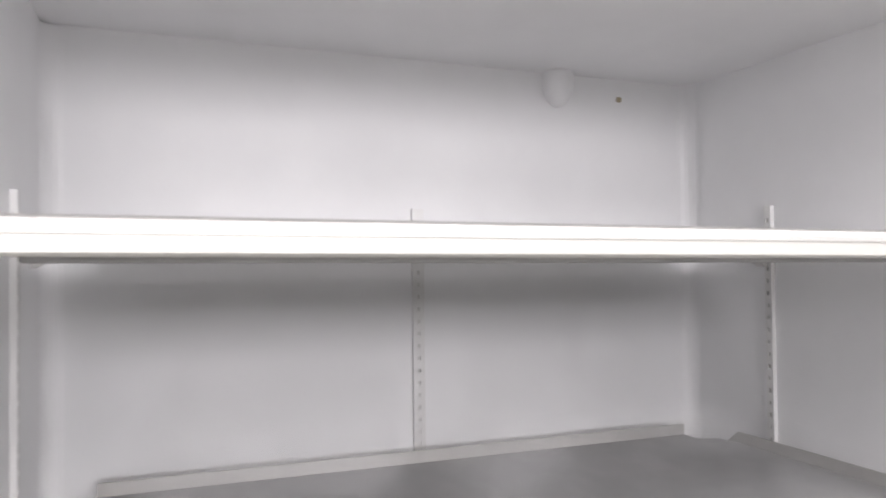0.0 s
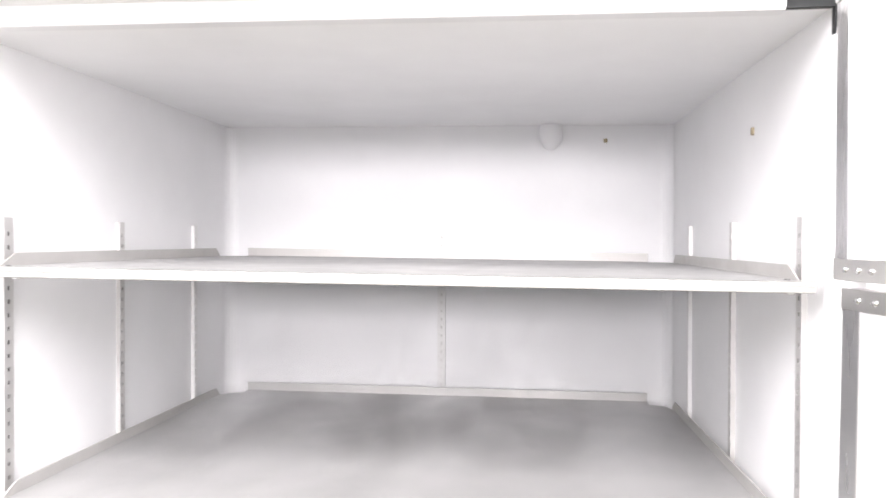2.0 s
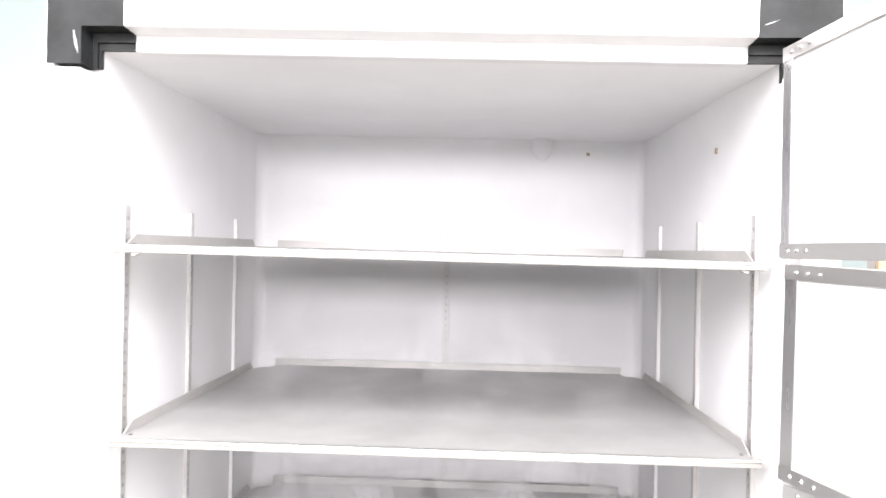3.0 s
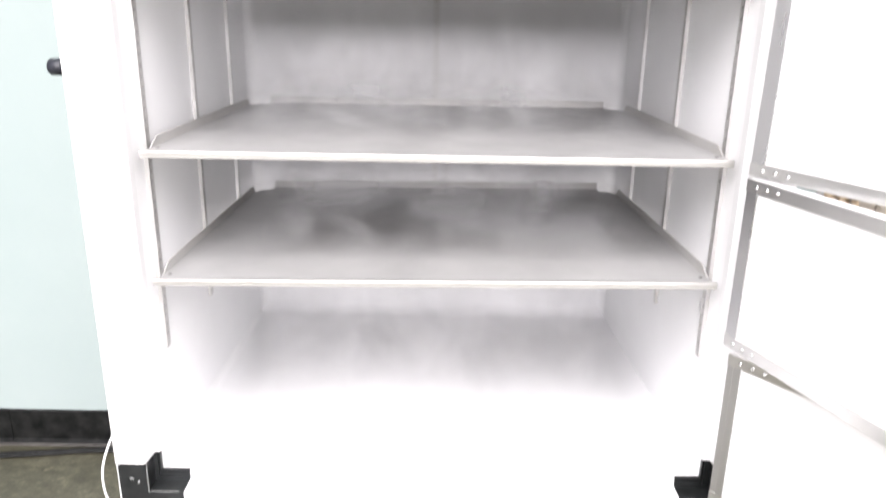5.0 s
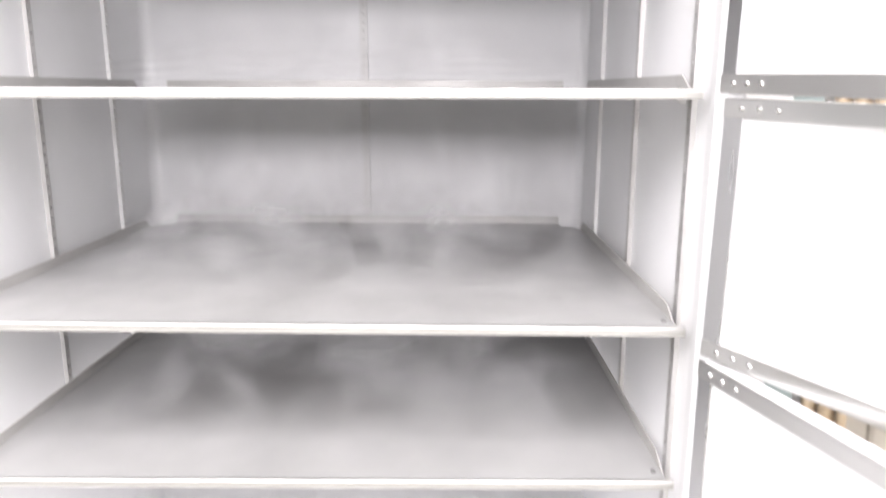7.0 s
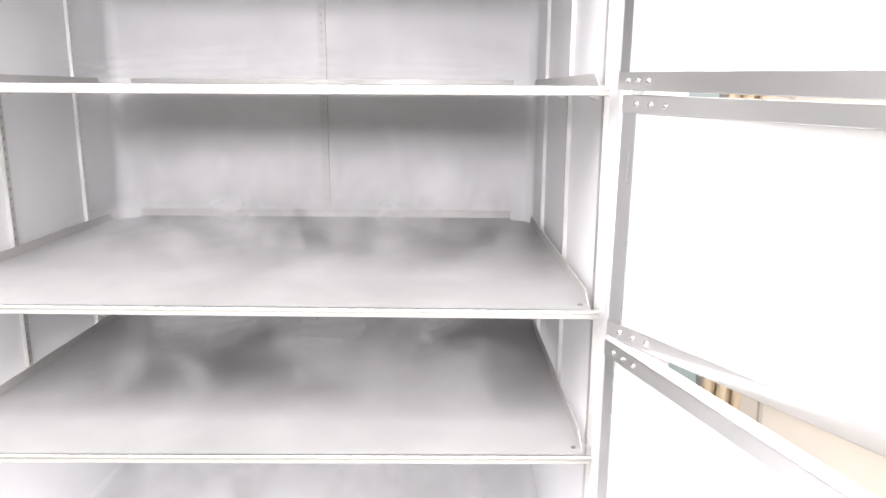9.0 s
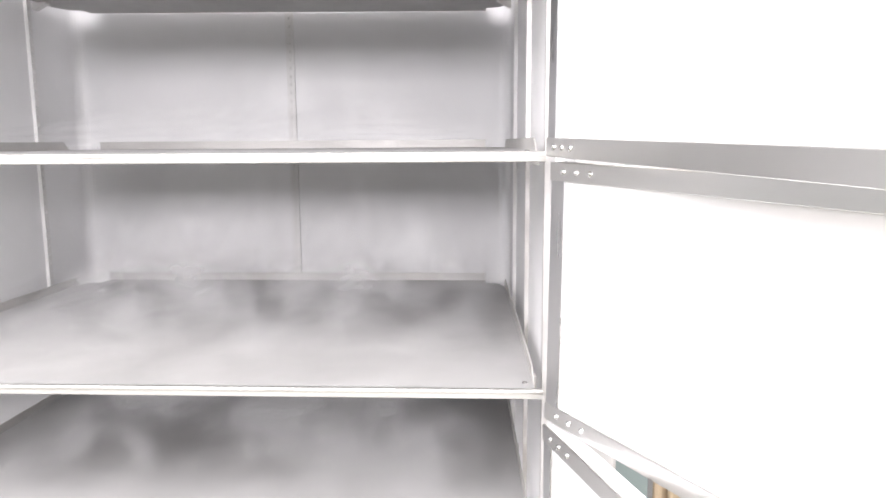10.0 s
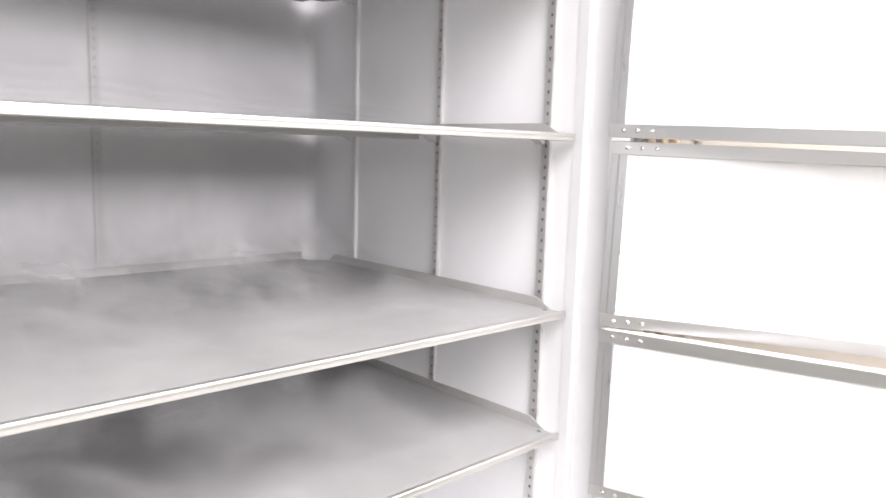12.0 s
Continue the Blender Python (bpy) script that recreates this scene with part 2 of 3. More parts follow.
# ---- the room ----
# south end is unseen, set far back to hold the added fill lamp
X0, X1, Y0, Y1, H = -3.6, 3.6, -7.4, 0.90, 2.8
tagged(part("floor", bmbox(X0 - 0.1, X1 + 0.1, Y0 - 0.1, Y1 + 0.1, -0.1, 0), CONCRETE), "stained olive-brown bare concrete floor", "floor", kind="structure")
tagged(part("wall_north", bmbox(X0 - 0.1, X1 + 0.1, Y1, Y1 + 0.1, 0, H), WALL), "pale aqua painted wall behind the freezer", "wall", kind="structure")
# south and west walls are unseen; their grey darkens what the steel reflects
tagged(part("wall_south", bmbox(X0 - 0.1, X1 + 0.1, Y0 - 0.1, Y0, 0, H), GREYWALL), "unseen plain wall, greyed for the steel's reflections", "wall", kind="structure")
tagged(part("wall_west", bmbox(X0 - 0.1, X0, Y0, Y1, 0, H), GREYWALL), "unseen plain wall, greyed for the steel's reflections", "wall", kind="structure")
tagged(part("wall_east", bmbox(X1, X1 + 0.1, Y0, Y1, 0, H), PLAIN), "plain white painted wall", "wall", kind="structure")
tagged(part("ceiling", bmbox(X0, X1, Y0, Y1, H, H + 0.1), PLAIN), "plain white ceiling", "ceiling", kind="structure")
cove = bmesh.new()
prism(cove, [(Y1 - 0.001, 0.001), (Y1 - 0.014, 0.001), (Y1 - 0.011, 0.006), (Y1 - 0.008, 0.014), (Y1 - 0.007, 0.106), (Y1 - 0.004, 0.110), (Y1 - 0.001, 0.110)], "x", X0, -1.265)
prism(cove, [(Y1 - 0.001, 0.001), (Y1 - 0.013, 0.001), (Y1 - 0.010, 0.006), (Y1 - 0.007, 0.014), (Y1 - 0.006, 0.105), (Y1 - 0.003, 0.109), (Y1 - 0.001, 0.109)], "x", -1.264, X1)
tagged(part("baseboard", cove, COVE), "scuffed black rubber cove baseboard along the wall", "baseboard", kind="structure")
tagged(part("trim", bmbox(X0, X1, Y1 - 0.028, Y1 - 0.0145, 0.0005, 0.0035, bev=0.0015), DUST), "dusty grey adhesive edge along the baseboard", "trim", kind="structure")

# ---- the freezer ----
XI, XR = -0.436, 0.432      # liner side walls
def xr(y):
    """The right liner wall, which draws in slightly towards the back."""
    return XR - 0.027 * max(y, 0.0)


YB = 0.672                  # liner back wall
ZF, ZC = 0.535, 1.808       # liner floor and ceiling
XO = 0.493                  # outer sides
YF, YS = -0.045, -0.010     # front face and the stepped-back face
ZB, ZT = 0.440, 1.930       # bottom and top of the insulated body
freezer = thing("upright_freezer", (0, 0.38, 0), "tall white upright laboratory freezer standing open and empty", "freezer")


def liner_wall(name, label, *b):
    return part(name, bmbox(*b), LINER, freezer, label)


liner_wall("side_wall", "white enamelled liner wall, frost-hazed", XI - 0.02, XI, YS + 0.005, YB, ZF, ZC + 0.012)
part("side_wall", prism(bmesh.new(), [(xr(0), YS + 0.005), (xr(YB), YB), (XR + 0.02, YB), (XR + 0.02, YS + 0.005)], "z", ZF, ZC + 0.012), LINER, freezer, "white enamelled liner wall, frost-hazed")
liner_wall("back_wall", "white enamelled liner back wall", XI - 0.02, XR + 0.02, YB, YB + 0.02, ZF - 0.02, ZC + 0.02)
# the ceiling sheet hangs slightly out of level
part("liner_ceiling", prism(bmesh.new(), [(XI - 0.02, ZC + 0.0045), (XR + 0.02, ZC - 0.0045), (XR + 0.02, ZC + 0.02), (XI - 0.02, ZC + 0.025)], "y", YS + 0.005, YB), LINER, freezer, "white liner ceiling")
liner_wall("liner_floor", "white liner floor", XI - 0.02, XR + 0.02, YS + 0.005, YB, ZF - 0.02, ZF)
# soft coved joints between the liner sheets
for sx, xw in ((1, XI), (-1, xr(YB))):
    cv = bmesh.new()
    r, k = 0.022, 6
    arc = [(xw + sx * (r - r * math.cos(a)), YB - r + r * math.sin(a)) for a in [math.pi / 2 * i / k for i in range(k + 1)]]
    prism(cv, [(xw - 0.0002 * sx, YB + 0.0002)] + arc, "z", ZF, ZC + 0.002)
    part("corner_cove", cv, LINER, freezer, smooth=False)
    if sx < 0:
        continue
    cv = bmesh.new()
    r = 0.012
    arc = [(xw + sx * (r - r * math.cos(a)), ZF + r - r * math.sin(a)) for a in [math.pi / 2 * i / k for i in range(k + 1)]]
    prism(cv, [(xw - 0.0002 * sx, ZF - 0.0002)] + arc, "y", YS + 0.005, YB - 0.001)
    part("floor_cove", cv, LINER, freezer)
cv = bmesh.new()
r = 0.03
prism(cv, [(YB + 0.0002, ZF - 0.0002)] + [(YB - r + r * math.sin(a), ZF + r - r * math.cos(a)) for a in [math.pi / 2 * i / 6 for i in range(7)]], "x", XI, XR)
part("floor_cove", cv, LINER, freezer)

# outer shell
YE = 0.80
part("shell_side", bmbox(-XO, -XO + 0.012, YF + 0.004, YE, ZB, ZT, bev=0.002), SHELL, freezer, "white painted steel side")
part("shell_side", bmbox(XO - 0.012, XO, YF + 0.004, YE, ZB, ZT, bev=0.002), SHELL, freezer, "white painted steel side")
part("shell_back", bmbox(-XO + 0.012, XO - 0.012, YE - 0.012, YE - 0.001, ZB, ZT), SHELL, freezer)
part("shell_top", bmbox(-XO + 0.012, XO - 0.012, YF + 0.004, YE - 0.012, ZT - 0.012, ZT - 0.001), SHELL, freezer)
part("shell_bottom", bmbox(-XO + 0.012, XO - 0.012, YF + 0.004, YE - 0.012, ZB + 0.001, ZB + 0.012), SHELL, freezer)
# machine compartment below
part("base_panel", bmbox(-XO - 0.004, XO - 0.004, YF - 0.012, YF + 0.02, 0.10, ZB - 0.002, bev=0.003), TRIM, freezer, "pale grey lower trim panel")
part("base_body", bmbox(-XO + 0.004, XO - 0.004, YF + 0.021, YE, 0.10, ZB - 0.001), SHELL, freezer)
for cx in (-0.42, 0.42):
    for cy in (0.05, 0.72):
        w = bmesh.new()
        bmesh.ops.create_cone(w, cap_ends=True, segments=24, radius1=0.05, radius2=0.05, depth=0.03, matrix=pose(cx, cy, 0.05, 0, 90, 0))
        box(w, cx - 0.022, cx - 0.018, cy - 0.02, cy + 0.02, 0.05, 0.10)
        box(w, cx + 0.018, cx + 0.022, cy - 0.02, cy + 0.02, 0.05, 0.10)
        part("caster", w, CABLE, freezer)

# stepped front frame: white breaker strips with black corner pieces between them
TI = 0.445                  # inner edge of the front face
BT = 0.518                  # its lower edge, top
TB = 1.830                  # its upper edge, bottom
BW, BH = 0.390, 0.568       # where the strips end beside the corners
TH = 1.783


def step_v(side, z0, z1):
    """A vertical length of the stepped profile: front face, return, inner face, lip into the liner."""
    s = side
    xi = -XI if s < 0 else XR
    return prism(bmesh.new(), [(s * XO, YF + 0.003), (s * (XO - 0.003), YF), (s * (TI + 0.002), YF), (s * TI, YF + 0.002), (s * (TI - 0.002), YS - 0.002),
                               (s * (TI - 0.003), YS), (s * (xi + 0.001), YS), (s * (xi - 0.0015), YS + 0.002), (s * (xi - 0.0015), YS + 0.02), (s * (TI + 0.01), YS + 0.02), (s * XO, YS + 0.02)], "z", z0, z1)


def step_h(top, x0, x1):
    if top:
        p = [(YF + 0.003, ZT), (YF, ZT - 0.003), (YF, TB + 0.002), (YF + 0.002, TB), (YS - 0.002, TB - 0.002), (YS, TB - 0.003),
             (YS, ZC + 0.0005), (YS + 0.002, ZC - 0.0015), (YS + 0.02, ZC - 0.0015), (YS + 0.02, ZT)]
    else:
        p = [(YF, ZB), (YF, BT - 0.002), (YF + 0.002, BT), (YS - 0.002, BT + 0.002), (YS, BT + 0.003), (YS, ZF - 0.0005),
             (YS + 0.002, ZF + 0.0015), (YS + 0.02, ZF + 0.0015), (YS + 0.02, ZB)]
    return prism(bmesh.new(), p, "x", x0, x1)


part("breaker_strip", step_v(-1, BH, TH), STRIP, freezer, "white moulded vinyl breaker strip")
part("breaker_strip", step_v(1, BH, TH), STRIP, freezer, "white moulded vinyl breaker strip")
top_strip = step_h(True, -BW, BW)
bmesh.ops.rotate(top_strip, cent=(0, 0, ZC), matrix=Matrix.Rotation(radians(0.75), 3, "Y"), verts=top_strip.verts)
part("breaker_strip", top_strip, STRIP, freezer, "white moulded vinyl breaker strip")
part("breaker_strip", step_h(False, -BW, BW), STRIP, freezer, "white moulded vinyl breaker strip")


def corner_piece(side, top):
    """A black moulded corner: the same stepped profile turning through the corner, set a little back."""
    s, d = side, 0.0022
    xi = (-XI if s < 0 else XR) - 0.001
    bm = bmesh.new()
    if top:
        zin, zs, zend, zmid = ZC - 0.001, TB, ZT - 0.002, TH
    else:
        zin, zs, zend, zmid = ZF + 0.001, BT, ZB + 0.002, BH

    u = 1 if top else -1                        # away from the opening

    def ell(pts, ya, yb):
        prism(bm, [(s * a, b) for a, b in pts], "y", ya, yb)
    xe = XO - 0.0035
    # front face, stepped-back face, a lower inner ledge, and the thin bead into the opening
    ell([(xe, zend), (xe, zmid), (TI, zmid), (TI, zs), (BW, zs), (BW, zend)], YF + d, YS + 0.012)
    ell([(TI + 0.002, zs + 0.002 * u), (TI + 0.002, zmid), (xi + 0.004, zmid), (xi + 0.004, zin + 0.010 * u), (BW, zin + 0.010 * u), (BW, zs + 0.002 * u)], YS - 0.004, YS + 0.003)
    ell([(xi + 0.006, zin + 0.012 * u), (xi + 0.006, zmid), (xi, zmid), (xi, zin + 0.0006 * u), (BW, zin + 0.0006 * u), (BW, zin + 0.012 * u)], YS + 0.0005, YS + 0.0042)
    ell([(xi + 0.0006, zin + 0.0012 * u), (xi + 0.0006, zmid), (xi - 0.0006, zmid), (xi - 0.0006, zin), (BW, zin), (BW, zin + 0.0012 * u)], YS - 0.003, YS + 0.0046)
    return bm


corners = []
for top in (True, False):
    for s in (-1, 1):
        cp = corner_piece(s, top)
        if top:
            bmesh.ops.translate(cp, verts=cp.verts, vec=(0, 0, -0.0055 * s))
        corners.append(part("corner_piece", cp, BLACK, freezer, "black moulded plastic corner, scuffed"))
# pale scrapes on the corner pieces, plus thin highlight bars along worn step edges
for x, z, w, h, a in ((-0.470, 0.541, 0.007, 0.0025, 20), (-0.459, 0.535, 0.006, 0.0022, -70), (0.425, 0.495, 0.045, 0.0036, 4), (0.418, 0.493, 0.010, 0.006, 30), (0.43, 0.480, 0.05, 0.0007, 0), (-0.4175, 0.5178, 0.050, 0.0009, 0), (-0.4448, 0.543, 0.0008, 0.046, 0), (0.4175, 0.5178, 0.050, 0.0011, 0), (-0.452, 1.815, 0.03, 0.003, 80), (0.405, 1.842, 0.018, 0.0012, -20)):
    bm = bmesh.new()
    k = 14
    ring = []
    for i in range(k):
        t = 2 * math.pi * i / k
        j = 0.7 + 0.6 * random.random()
        ring.append(bm.verts.new((w / 2 * math.cos(t) * j, 0, h / 2 * math.sin(t) * j)))
    bm.faces.new(ring)
    g = bmesh.ops.extrude_face_region(bm, geom=bm.faces[:])
    bmesh.ops.translate(bm, verts=[e for e in g["geom"] if isinstance(e, bmesh.types.BMVert)], vec=(0, 0.0004, 0))
    bmesh.ops.recalc_face_normals(bm, faces=bm.faces)
    bmesh.ops.transform(bm, matrix=pose(x, YF + 0.0017, z, 0, a, 0), verts=bm.verts)
    part("scrape", bm, SCUFF, freezer, "pale scrape and edge-highlight mark")

# latch stud on the side
kb = bmesh.new()
bmesh.ops.create_cone(kb, cap_ends=True, segments=28, radius1=0.0115, radius2=0.0115, depth=0.026, matrix=pose(-0.523, 0.012, 1.162, 0, 90, 0))
bmesh.ops.create_cone(kb, cap_ends=True, segments=28, radius1=0.0085, radius2=0.0085, depth=0.02, matrix=pose(-0.503, 0.012, 1.162, 0, 90, 0))
bmesh.ops.bevel(kb, geom=[e for e in kb.edges if e.is_manifold and e.calc_face_angle(0) > 1.0], offset=0.0025, segments=3, affect="EDGES")
part("latch_stud", kb, KNOB, freezer, "black round latch stud", smooth=True)

# slotted shelf uprights
ZP0, ZP1, PITCH = 0.722, 1.616, 0.0155


def upright(x, y, facing, w=0.0075):
    """A slotted channel on a liner wall. facing: 'l' on the left wall, 'r' on the right, 'b' on the back."""
    bm = bmesh.new()
    d, t, sl, sh = 0.0060, 0.0014, 0.0020, 0.0050
    # in local terms: u across, n out of the wall
    def put(u0, u1, n0, n1, z0, z1):
        if facing == "l":
            box(bm, x + n0, x + n1, y + u0, y + u1, z0, z1)
        elif facing == "r":
            box(bm, x - n1, x - n0, y + u0, y + u1, z0, z1)
        else:
            box(bm, x + u0, x + u1, y - n1, y - n0, z0, z1)
    put(-w, -w + t, 0, d, ZP0, ZP1)
    put(w - t, w, 0, d, ZP0, ZP1)
    put(-w + t, -sl, d - t, d, ZP0, ZP1)
    put(sl, w - t, d - t, d, ZP0, ZP1)
    z = ZP0
    n = int((ZP1 - ZP0) / PITCH)
    for i in range(n + 1):
        z1 = min(z + PITCH - sh, ZP1)
        if i == 0:
            z1 = z + 0.02
        put(-sl, sl, d - t, d, z, z1)
        z = z1 + sh
        if z > ZP1 - 0.01:
            put(-sl, sl, d - t, d, min(z - sh, ZP1 - 0.002), ZP1)
            break
    return bm


# backing strip whose own colour gives the slots their inner shade
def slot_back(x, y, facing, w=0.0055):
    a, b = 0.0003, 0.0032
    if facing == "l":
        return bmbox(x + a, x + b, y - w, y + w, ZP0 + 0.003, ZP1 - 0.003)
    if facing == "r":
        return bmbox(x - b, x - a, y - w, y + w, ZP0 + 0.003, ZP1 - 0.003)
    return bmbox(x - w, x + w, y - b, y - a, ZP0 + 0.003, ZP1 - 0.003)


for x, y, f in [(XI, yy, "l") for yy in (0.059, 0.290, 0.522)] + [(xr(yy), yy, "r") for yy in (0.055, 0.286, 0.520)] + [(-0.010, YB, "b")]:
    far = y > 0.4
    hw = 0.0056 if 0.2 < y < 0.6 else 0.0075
    u = part("shelf_upright", upright(x, y, f, hw), HAZED if far else PILASTER, freezer, "slotted zinc shelf upright")
    part("slot_shade_strip", slot_back(x, y, f, hw - 0.002), SLOT_HAZED if far else SLOT, u)

# frosted plug of the access port, and two small clips
pg = bmesh.new()
bmesh.ops.create_uvsphere(pg, u_segments=28, v_segments=16, radius=1.0, matrix=pose(0.194, YB - 0.004, 1.793) @ Matrix.Diagonal((0.0215, 0.024, 0.034, 1)))
for v in pg.verts:
    v.co += 0.0009 * noise.noise_vector(v.co * 45)
part("port_plug", pg, LINER, freezer, "white frosted access-port plug", smooth=True)
part("brass_clip", bmbox(0.290, 0.297, YB - 0.003, YB + 0.001, 1.773, 1.780, bev=0.001), BRASS, freezer, "small brass clip")
part("brass_clip", bmbox(xr(0.216) - 0.003, xr(0.216) + 0.001, 0.213, 0.2195, 1.7195, 1.7285, bev=0.001), BRASS, freezer, "small brass clip")

# ---- inner doors ----


def inner_door(z0, z1, angle, dx=0.0, sag=0.0):
    """A white panel framed in stainless strips, hinged beside the opening and swung out; sag: degrees by which its far end droops."""
    L, T, RW, SW = 0.84, 0.022, 0.0175, 0.022
    zm = (z0 + z1) / 2
    hinge = Matrix.Translation((0.416 + dx, -0.062, zm)) @ Matrix.Rotation(radians(angle), 4, "Z") @ Matrix.Rotation(radians(sag), 4, "Y") @ Matrix.Translation((0, 0, -zm))
    # local: +x along the door, the seen face at local -y (y = 0), thickness behind it to +y

    def place(name, bm, mat, parent, label=""):
        ob = part(name, bm, mat)
        ob.parent = parent
        if label:
            ob["label"] = label
        return ob
    d = place("inner_door", bmbox(0.004, L - 0.004, 0.0025, T - 0.002, z0 + 0.003, z1 + 0.0002, bev=0.002), PANEL, freezer, "white insulated inner door, swung open")
    d.matrix_basis = Matrix.Translation(-Vector(freezer["origin"])) @ hinge

    def rail(za, zb):
        bm = box(bmesh.new(), 0.0, L, -0.0005, 0.0022, za, zb, bev=0.0006, seg=1)
        return bm
    for lo in (True, False):
        za, zb = (z0, z0 + RW) if lo else (z1 - RW, z1)
        bm = rail(za, zb)
        if lo:
            box(bm, 0.0, L, 0.0022, T, z0 - 0.0003, z0 + 0.0026)
        r_ = place("rail", bm, BRUSHED, d, "brushed stainless rail")
        zc = (za + zb) / 2
        for sx in (0.020, 0.039, 0.058):
            sb = bmesh.new()
            bmesh.ops.create_uvsphere(sb, u_segments=14, v_segments=8, radius=1, matrix=pose(sx, -0.0008, zc) @ Matrix.Diagonal((0.0029, 0.0022, 0.0029, 1)))
            bmesh.ops.delete(sb, geom=[v for v in sb.verts if v.co.y > 0.0006], context="VERTS")
            place("screw", sb, SCREW, r_, "domed screw head")
    for xa, xb in ((0.0, SW), (L - SW, L)):
        bm = bmesh.new()
        s = 1 if xa == 0 else -1
        e, i = (xa, xb) if s > 0 else (xb, xa)
        prism(bm, [(e, T - 0.003), (e, 0.0016), (e + s * 0.0006, 0.001), (e + s * 0.0095, 0.001), (e + s * 0.0105, -0.0004), (i - s * 0.0005, -0.0004), (i, 0.0002), (i, 0.0024), (e + s * 0.003, 0.0024), (e + s * 0.003, T - 0.003)], "z", z0 + RW * 0.98, z1 - RW * 0.98)
        place("stile", bm, RAILV, d, "brushed stainless stile")
    return d


for z0, z1, a, dx, sag in ((1.560, 1.806, -84, -0.004, 0.0), (1.301, 1.553, -74, 0.001, 1.1), (1.042, 1.296, -59, 0.003, 1.1), (0.795, 1.038, -72, 0.0, 0.4), (0.533, 0.780, -54, 0.010, 0.0)):
    inner_door(z0, z1, a, dx, sag)

# ---- outer door, swung wide ----
OA = -51
OM = Matrix.Translation((0.516, -0.050, 0)) @ Matrix.Rotation(radians(OA), 4, "Z")


def oplace(name, bm, mat, parent, label="", smooth=False):
    bmesh.ops.transform(bm, matrix=OM, verts=bm.verts)
    return part(name, bm, mat, parent, label, smooth=smooth)


odoor = oplace("outer_door", bmbox(-0.010, 1.00, 0.022, 0.13, ZB, ZT, bev=0.006), SHELL, freezer, "thick white outer door, swung wide open")
oplace("door_liner", bmbox(0.075, 0.925, 0.004, 0.0215, ZB + 0.08, ZT - 0.08, bev=0.008), BEIGE, odoor, "cream inner liner of the door")
oplace("liner_border", bmbox(0.052, 0.074, 0.012, 0.0215, ZB + 0.055, ZT - 0.055, bev=0.002), BEIGE, odoor)
for i, sx in enumerate((0.004, 0.022, 0.040)):
    bm = bmesh.new()
    k = 8
    prof = [(sx, 0.0215)] + [(sx + 0.008 - 0.008 * math.cos(math.pi * j / k), 0.0215 - 0.012 * math.sin(math.pi * j / k)) for j in range(1, k)] + [(sx + 0.016, 0.0215)]
    prism(bm, prof, "z", ZB + 0.02, ZT - 0.02)
    oplace("gasket_rib", bm, GASKET, odoor, "tan ribbed rubber gasket")
for hz in (0.62, 1.72):
    hb = bmesh.new()
    box(hb, -0.034, 0.03, 0.10, 0.118, hz - 0.04, hz + 0.04, bev=0.003)
    oplace("hinge", hb, RAILV, odoor)

# ---- shelves ----


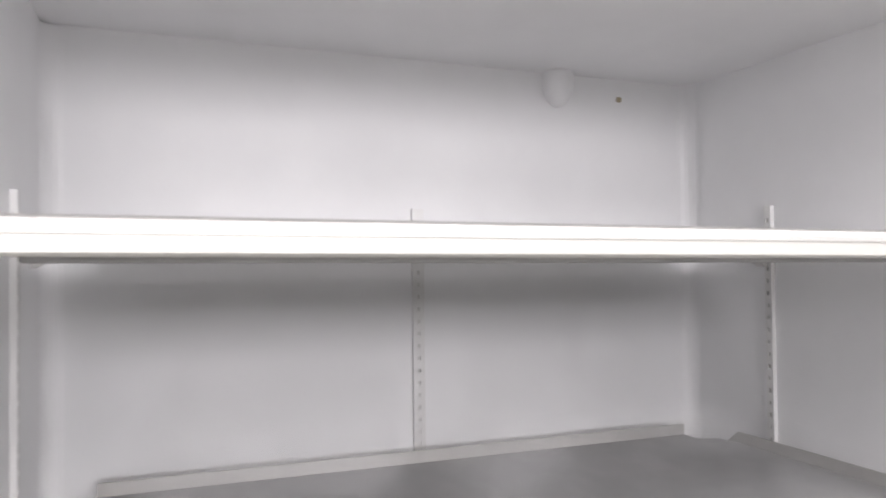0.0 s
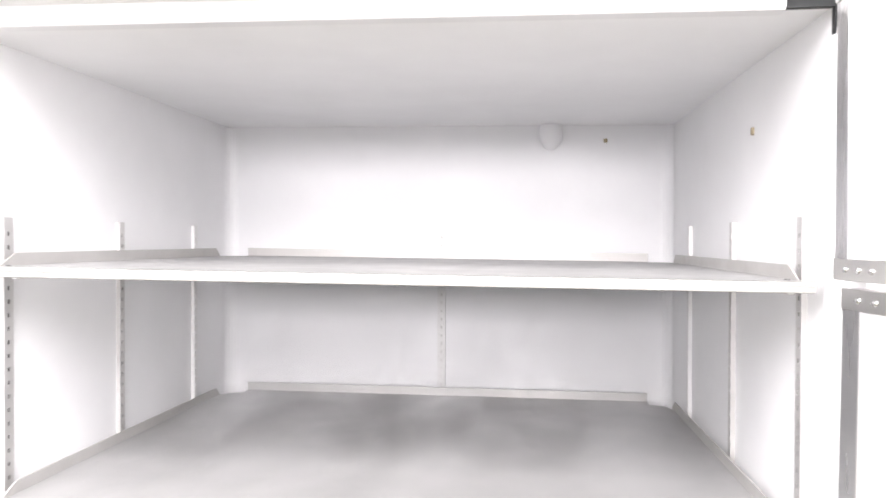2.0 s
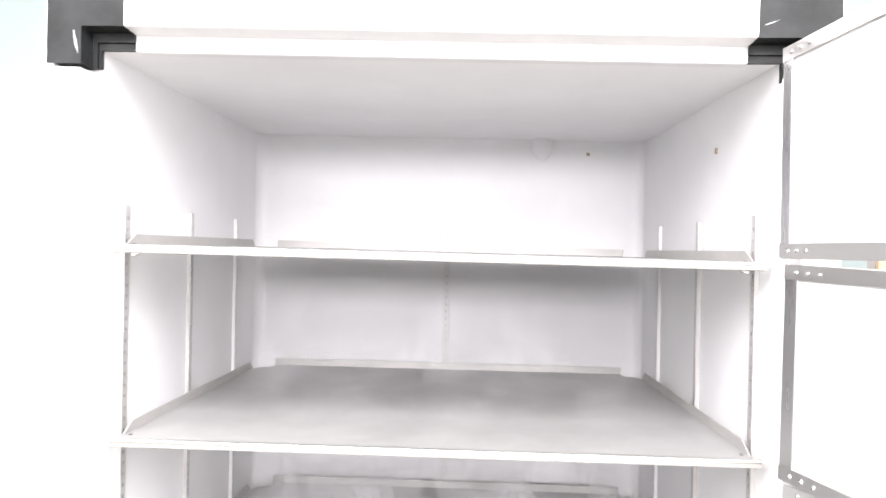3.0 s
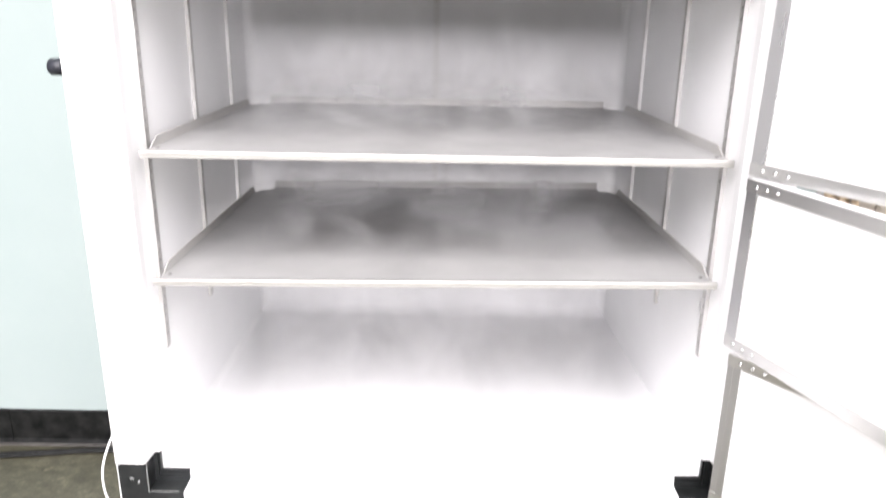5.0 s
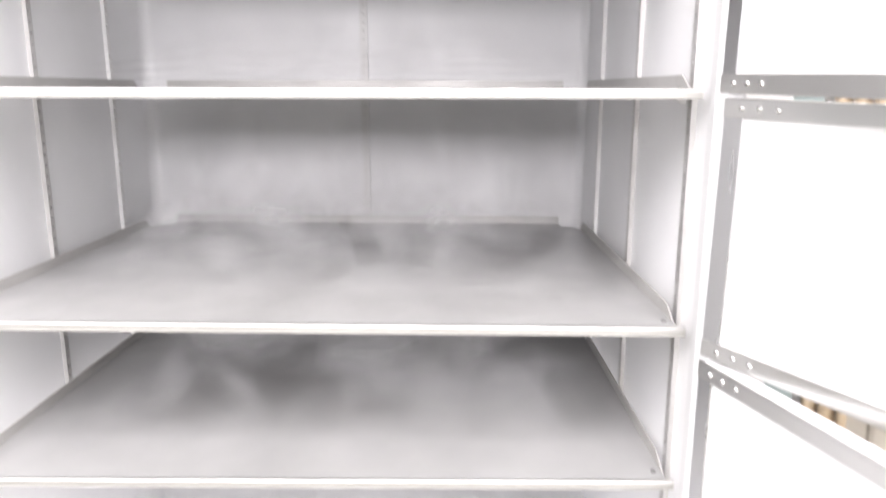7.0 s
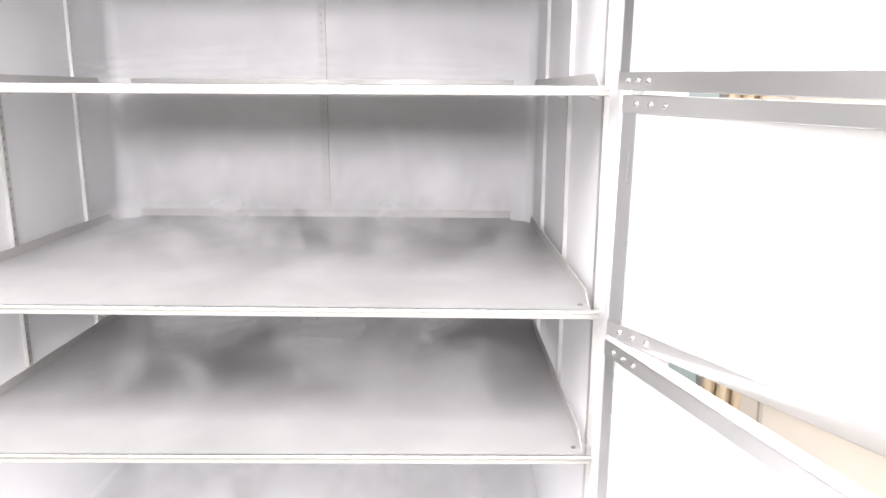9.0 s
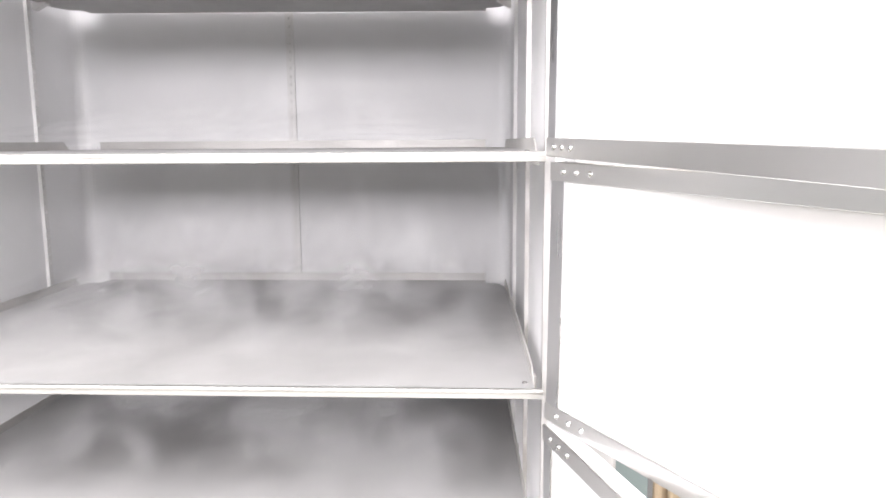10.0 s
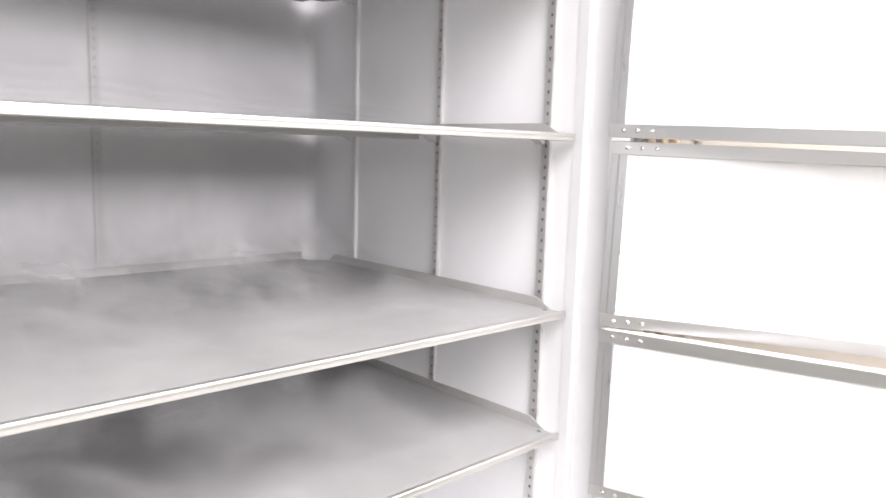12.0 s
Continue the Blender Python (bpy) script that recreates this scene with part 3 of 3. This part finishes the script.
def shelf(z, lean=0.0):
    """A folded steel tray shelf: plate, rolled front edge, raised side and back lips."""
    s = thing("freezer_shelf", (0, 0.31, z - 0.014), "frosted grey steel tray shelf with raised lips", "shelf", "freezer shelves")
    bm = bmesh.new()
    x, yb, c, w = 0.4135, 0.632, 0.036, 0.0125
    prism(bm, [(-x, 0.0043), (x, 0.0043), (x - w, yb - c - 0.03), (x - w - 0.012, yb - c), (x - w - c, yb - c + 0.008), (x - w - c, yb), (-x + c, yb), (-x + c, yb - c + 0.008), (-x + 0.012, yb - c), (-x, yb - c - 0.03)], "z", z - 0.0022, z)
    part("plate", bm, SHELF, s, "frosted grey steel plate")
    bm = bmesh.new()
    k = 5
    r = 0.003
    prof = [(0.0048, z + 0.0004)] + [(r - r * math.sin(math.pi / 2 * j / k), z + 0.0004 - r + r * math.cos(math.pi / 2 * j / k)) for j in range(k + 1)]
    prof += [(0.0, z - 0.0046), (0.0024, z - 0.0046), (0.0024, z - 0.0022), (0.0048, z - 0.0022)]
    prism(bm, prof, "x", -0.4215, 0.4215)
    part("rolled_edge", bm, EDGE, s, "bright rolled front edge")
    bm = bmesh.new()
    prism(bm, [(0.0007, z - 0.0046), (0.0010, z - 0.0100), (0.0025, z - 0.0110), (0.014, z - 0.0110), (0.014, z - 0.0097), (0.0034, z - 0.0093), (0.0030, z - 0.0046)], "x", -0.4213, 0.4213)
    part("front_face", bm, SHADED_FACE, s, "folded front face, toned darker as if in shade")
    h = 0.0142
    for sx in (-1, 1):
        bm = bmesh.new()
        prism(bm, [(0.020, z - 0.001), (0.048, z + h), (yb - c - 0.03, z + h), (yb - c - 0.012, z - 0.001)], "x", sx * (x + 0.0008), sx * (x - 0.0012))
        if sx > 0:
            for v in bm.verts:
                v.co.x -= w * (v.co.y - 0.02) / (yb - c - 0.03)
        part("side_lip", bm, LIP, s, "raised side lip")
        # support clips under the lip
        for cy in (0.059, 0.290, 0.522):
            cb = bmesh.new()
            prism(cb, [(0.4205, z - 0.0025), (0.396, z - 0.0025), (0.396, z - 0.0045), (0.4170, z - 0.016), (0.4205, z - 0.016)], "y", cy - 0.007, cy + 0.007)
            if sx < 0:
                bmesh.ops.scale(cb, vec=(-1, 1, 1), verts=cb.verts)
                bmesh.ops.reverse_faces(cb, faces=cb.faces)
            else:
                bmesh.ops.translate(cb, verts=cb.verts, vec=(-0.027 * cy, 0, 0))
            part("support_clip", cb, PILASTER, s)
    part("back_lip", bmbox(-x + c, x - w - c, yb - 0.002, yb, z - 0.001, z + 0.0145), LIP, s, "raised back lip")
    for sx in (-1, 1):
        rv = bmesh.new()
        bmesh.ops.create_cone(rv, cap_ends=True, segments=14, radius1=0.0032, radius2=0.0026, depth=0.0014, matrix=pose(sx * 0.4035, 0.024, z + 0.0006))
        part("rivet", rv, SLOT, s, "dark corner rivet")
    part("stiffener", bmbox(-0.39, 0.39, 0.30, 0.33, z - 0.012, z - 0.0024, bev=0.002), SHELF, s)
    s.rotation_euler = (0, radians(lean), 0)
    return s


for z, lean in ((1.558, 0.5), (1.305, 0.0), (1.050, 0.0), (0.861, -0.6)):
    shelf(z, lean)

# ---- cold vapour over the shelves ----


def cold_vapour(z, height, dense, label):
    """Low drifting layers that thicken towards the back and climb the back wall, uneven and thinning out at the borders."""
    bm = bmesh.new()
    lay = bm.verts.layers.float.new("mist_amount")
    nx, ns = 44, 40
    for k, (lift, y0) in enumerate(((0.006, 0.05), (0.020, 0.10), (0.036, 0.17))):
        rows = []
        for j in range(ns + 1):
            s = j / ns
            a = math.sin(s * math.pi / 2)
            c = (1 - math.cos(s * math.pi / 2)) ** 2.0
            y = y0 + (0.606 - 0.022 * k - y0) * a ** 0.85
            zz = z + lift * min(1.0, 0.25 + 2.0 * a) + (height - lift) * c
            row = []
            for i in range(nx + 1):
                u = i / nx
                x = -0.398 + 0.786 * u
                w = noise.noise(Vector((x * 4, y * 4, zz * 4)))
                v = bm.verts.new((x, y - 0.003 * a * (0.5 + 0.5 * w), zz + 0.003 * a * (0.5 + 0.5 * w) * (1 - c)))
                edge = min(1.0, 10 * u * (1 - u))
                v[lay] = dense * edge * min(1.0, a * 1.5) ** 1.3 * min(1.0, (1 - s) * 5.0) * (1 - 0.72 * min(1.0, c * 4.0))
                row.append(v)
            rows.append(row)
        for j in range(ns):
            for i in range(nx):
                bm.faces.new((rows[j][i], rows[j][i + 1], rows[j + 1][i + 1], rows[j + 1][i]))
    ob = part("cold_vapour", bm, MIST, at=(0, 0.3, z), smooth=True)
    return tagged(ob, label, "vapour", "cold vapour layers", "stuff")


for z, height, dense in ((1.305, 0.225, 0.15), (1.050, 0.235, 0.36), (0.8625, 0.17, 0.40)):
    cold_vapour(z, height, dense, "thin white cold vapour drifting over the steel shelf")
cold_vapour(ZF, 0.27, 0.16, "thin white cold vapour lying on the freezer's white floor")

# ---- cords ----
cord = tube([(-0.500, 0.40, 0.80), (-0.500, 0.20, 0.78), (-0.503, 0.05, 0.74), (-0.520, 0.012, 0.715), (-0.516, 0.005, 0.685), (-0.499, 0.03, 0.660), (-0.497, 0.03, 0.635), (-0.498, -0.020, 0.612), (-0.506, -0.050, 0.583), (-0.511, -0.056, 0.545), (-0.504, -0.058, 0.503),
             (-0.480, -0.058, 0.470), (-0.446, -0.056, 0.459), (-0.417, -0.054, 0.456), (-0.402, -0.052, 0.468), (-0.388, -0.050, 0.487), (-0.382, -0.0485, 0.497)], 0.0018)
tagged(part("power_cord", cord, CORD, smooth=True), "thin white cord looped beside the freezer's black corner", "cord")
for off, rr in ((0.0, 0.006), (-0.016, 0.0055)):
    pts = [(-3.0, 0.70 + off, 0.0062), (-2.2, 0.78 + off, 0.0062), (-1.6, 0.775 + off, 0.0062), (-1.292, 0.818 + off, 0.0062), (-1.135, 0.834 + off * 0.8, 0.0062), (-0.986, 0.858 + off * 0.6, 0.0062), (-0.8, 0.858 + off * 0.6, 0.0062), (-0.3, 0.84 + off, 0.0062)]
    tagged(part("floor_cable", tube(pts, rr), CABLE, smooth=True), "black round cable lying on the concrete floor", "cable", "floor cables")

hair = tube([(-0.304, 0.205, ZF + 0.0006), (-0.300, 0.19, ZF + 0.0006), (-0.293, 0.166, ZF + 0.0006), (-0.279, 0.150, ZF + 0.0006), (-0.281, 0.130, ZF + 0.0006), (-0.272, 0.110, ZF + 0.0006), (-0.268, 0.085, ZF + 0.0006)], 0.0006, 2)
tagged(part("stray_thread", hair, CORD, smooth=True), "thin grey thread lying on the freezer's white floor", "thread")
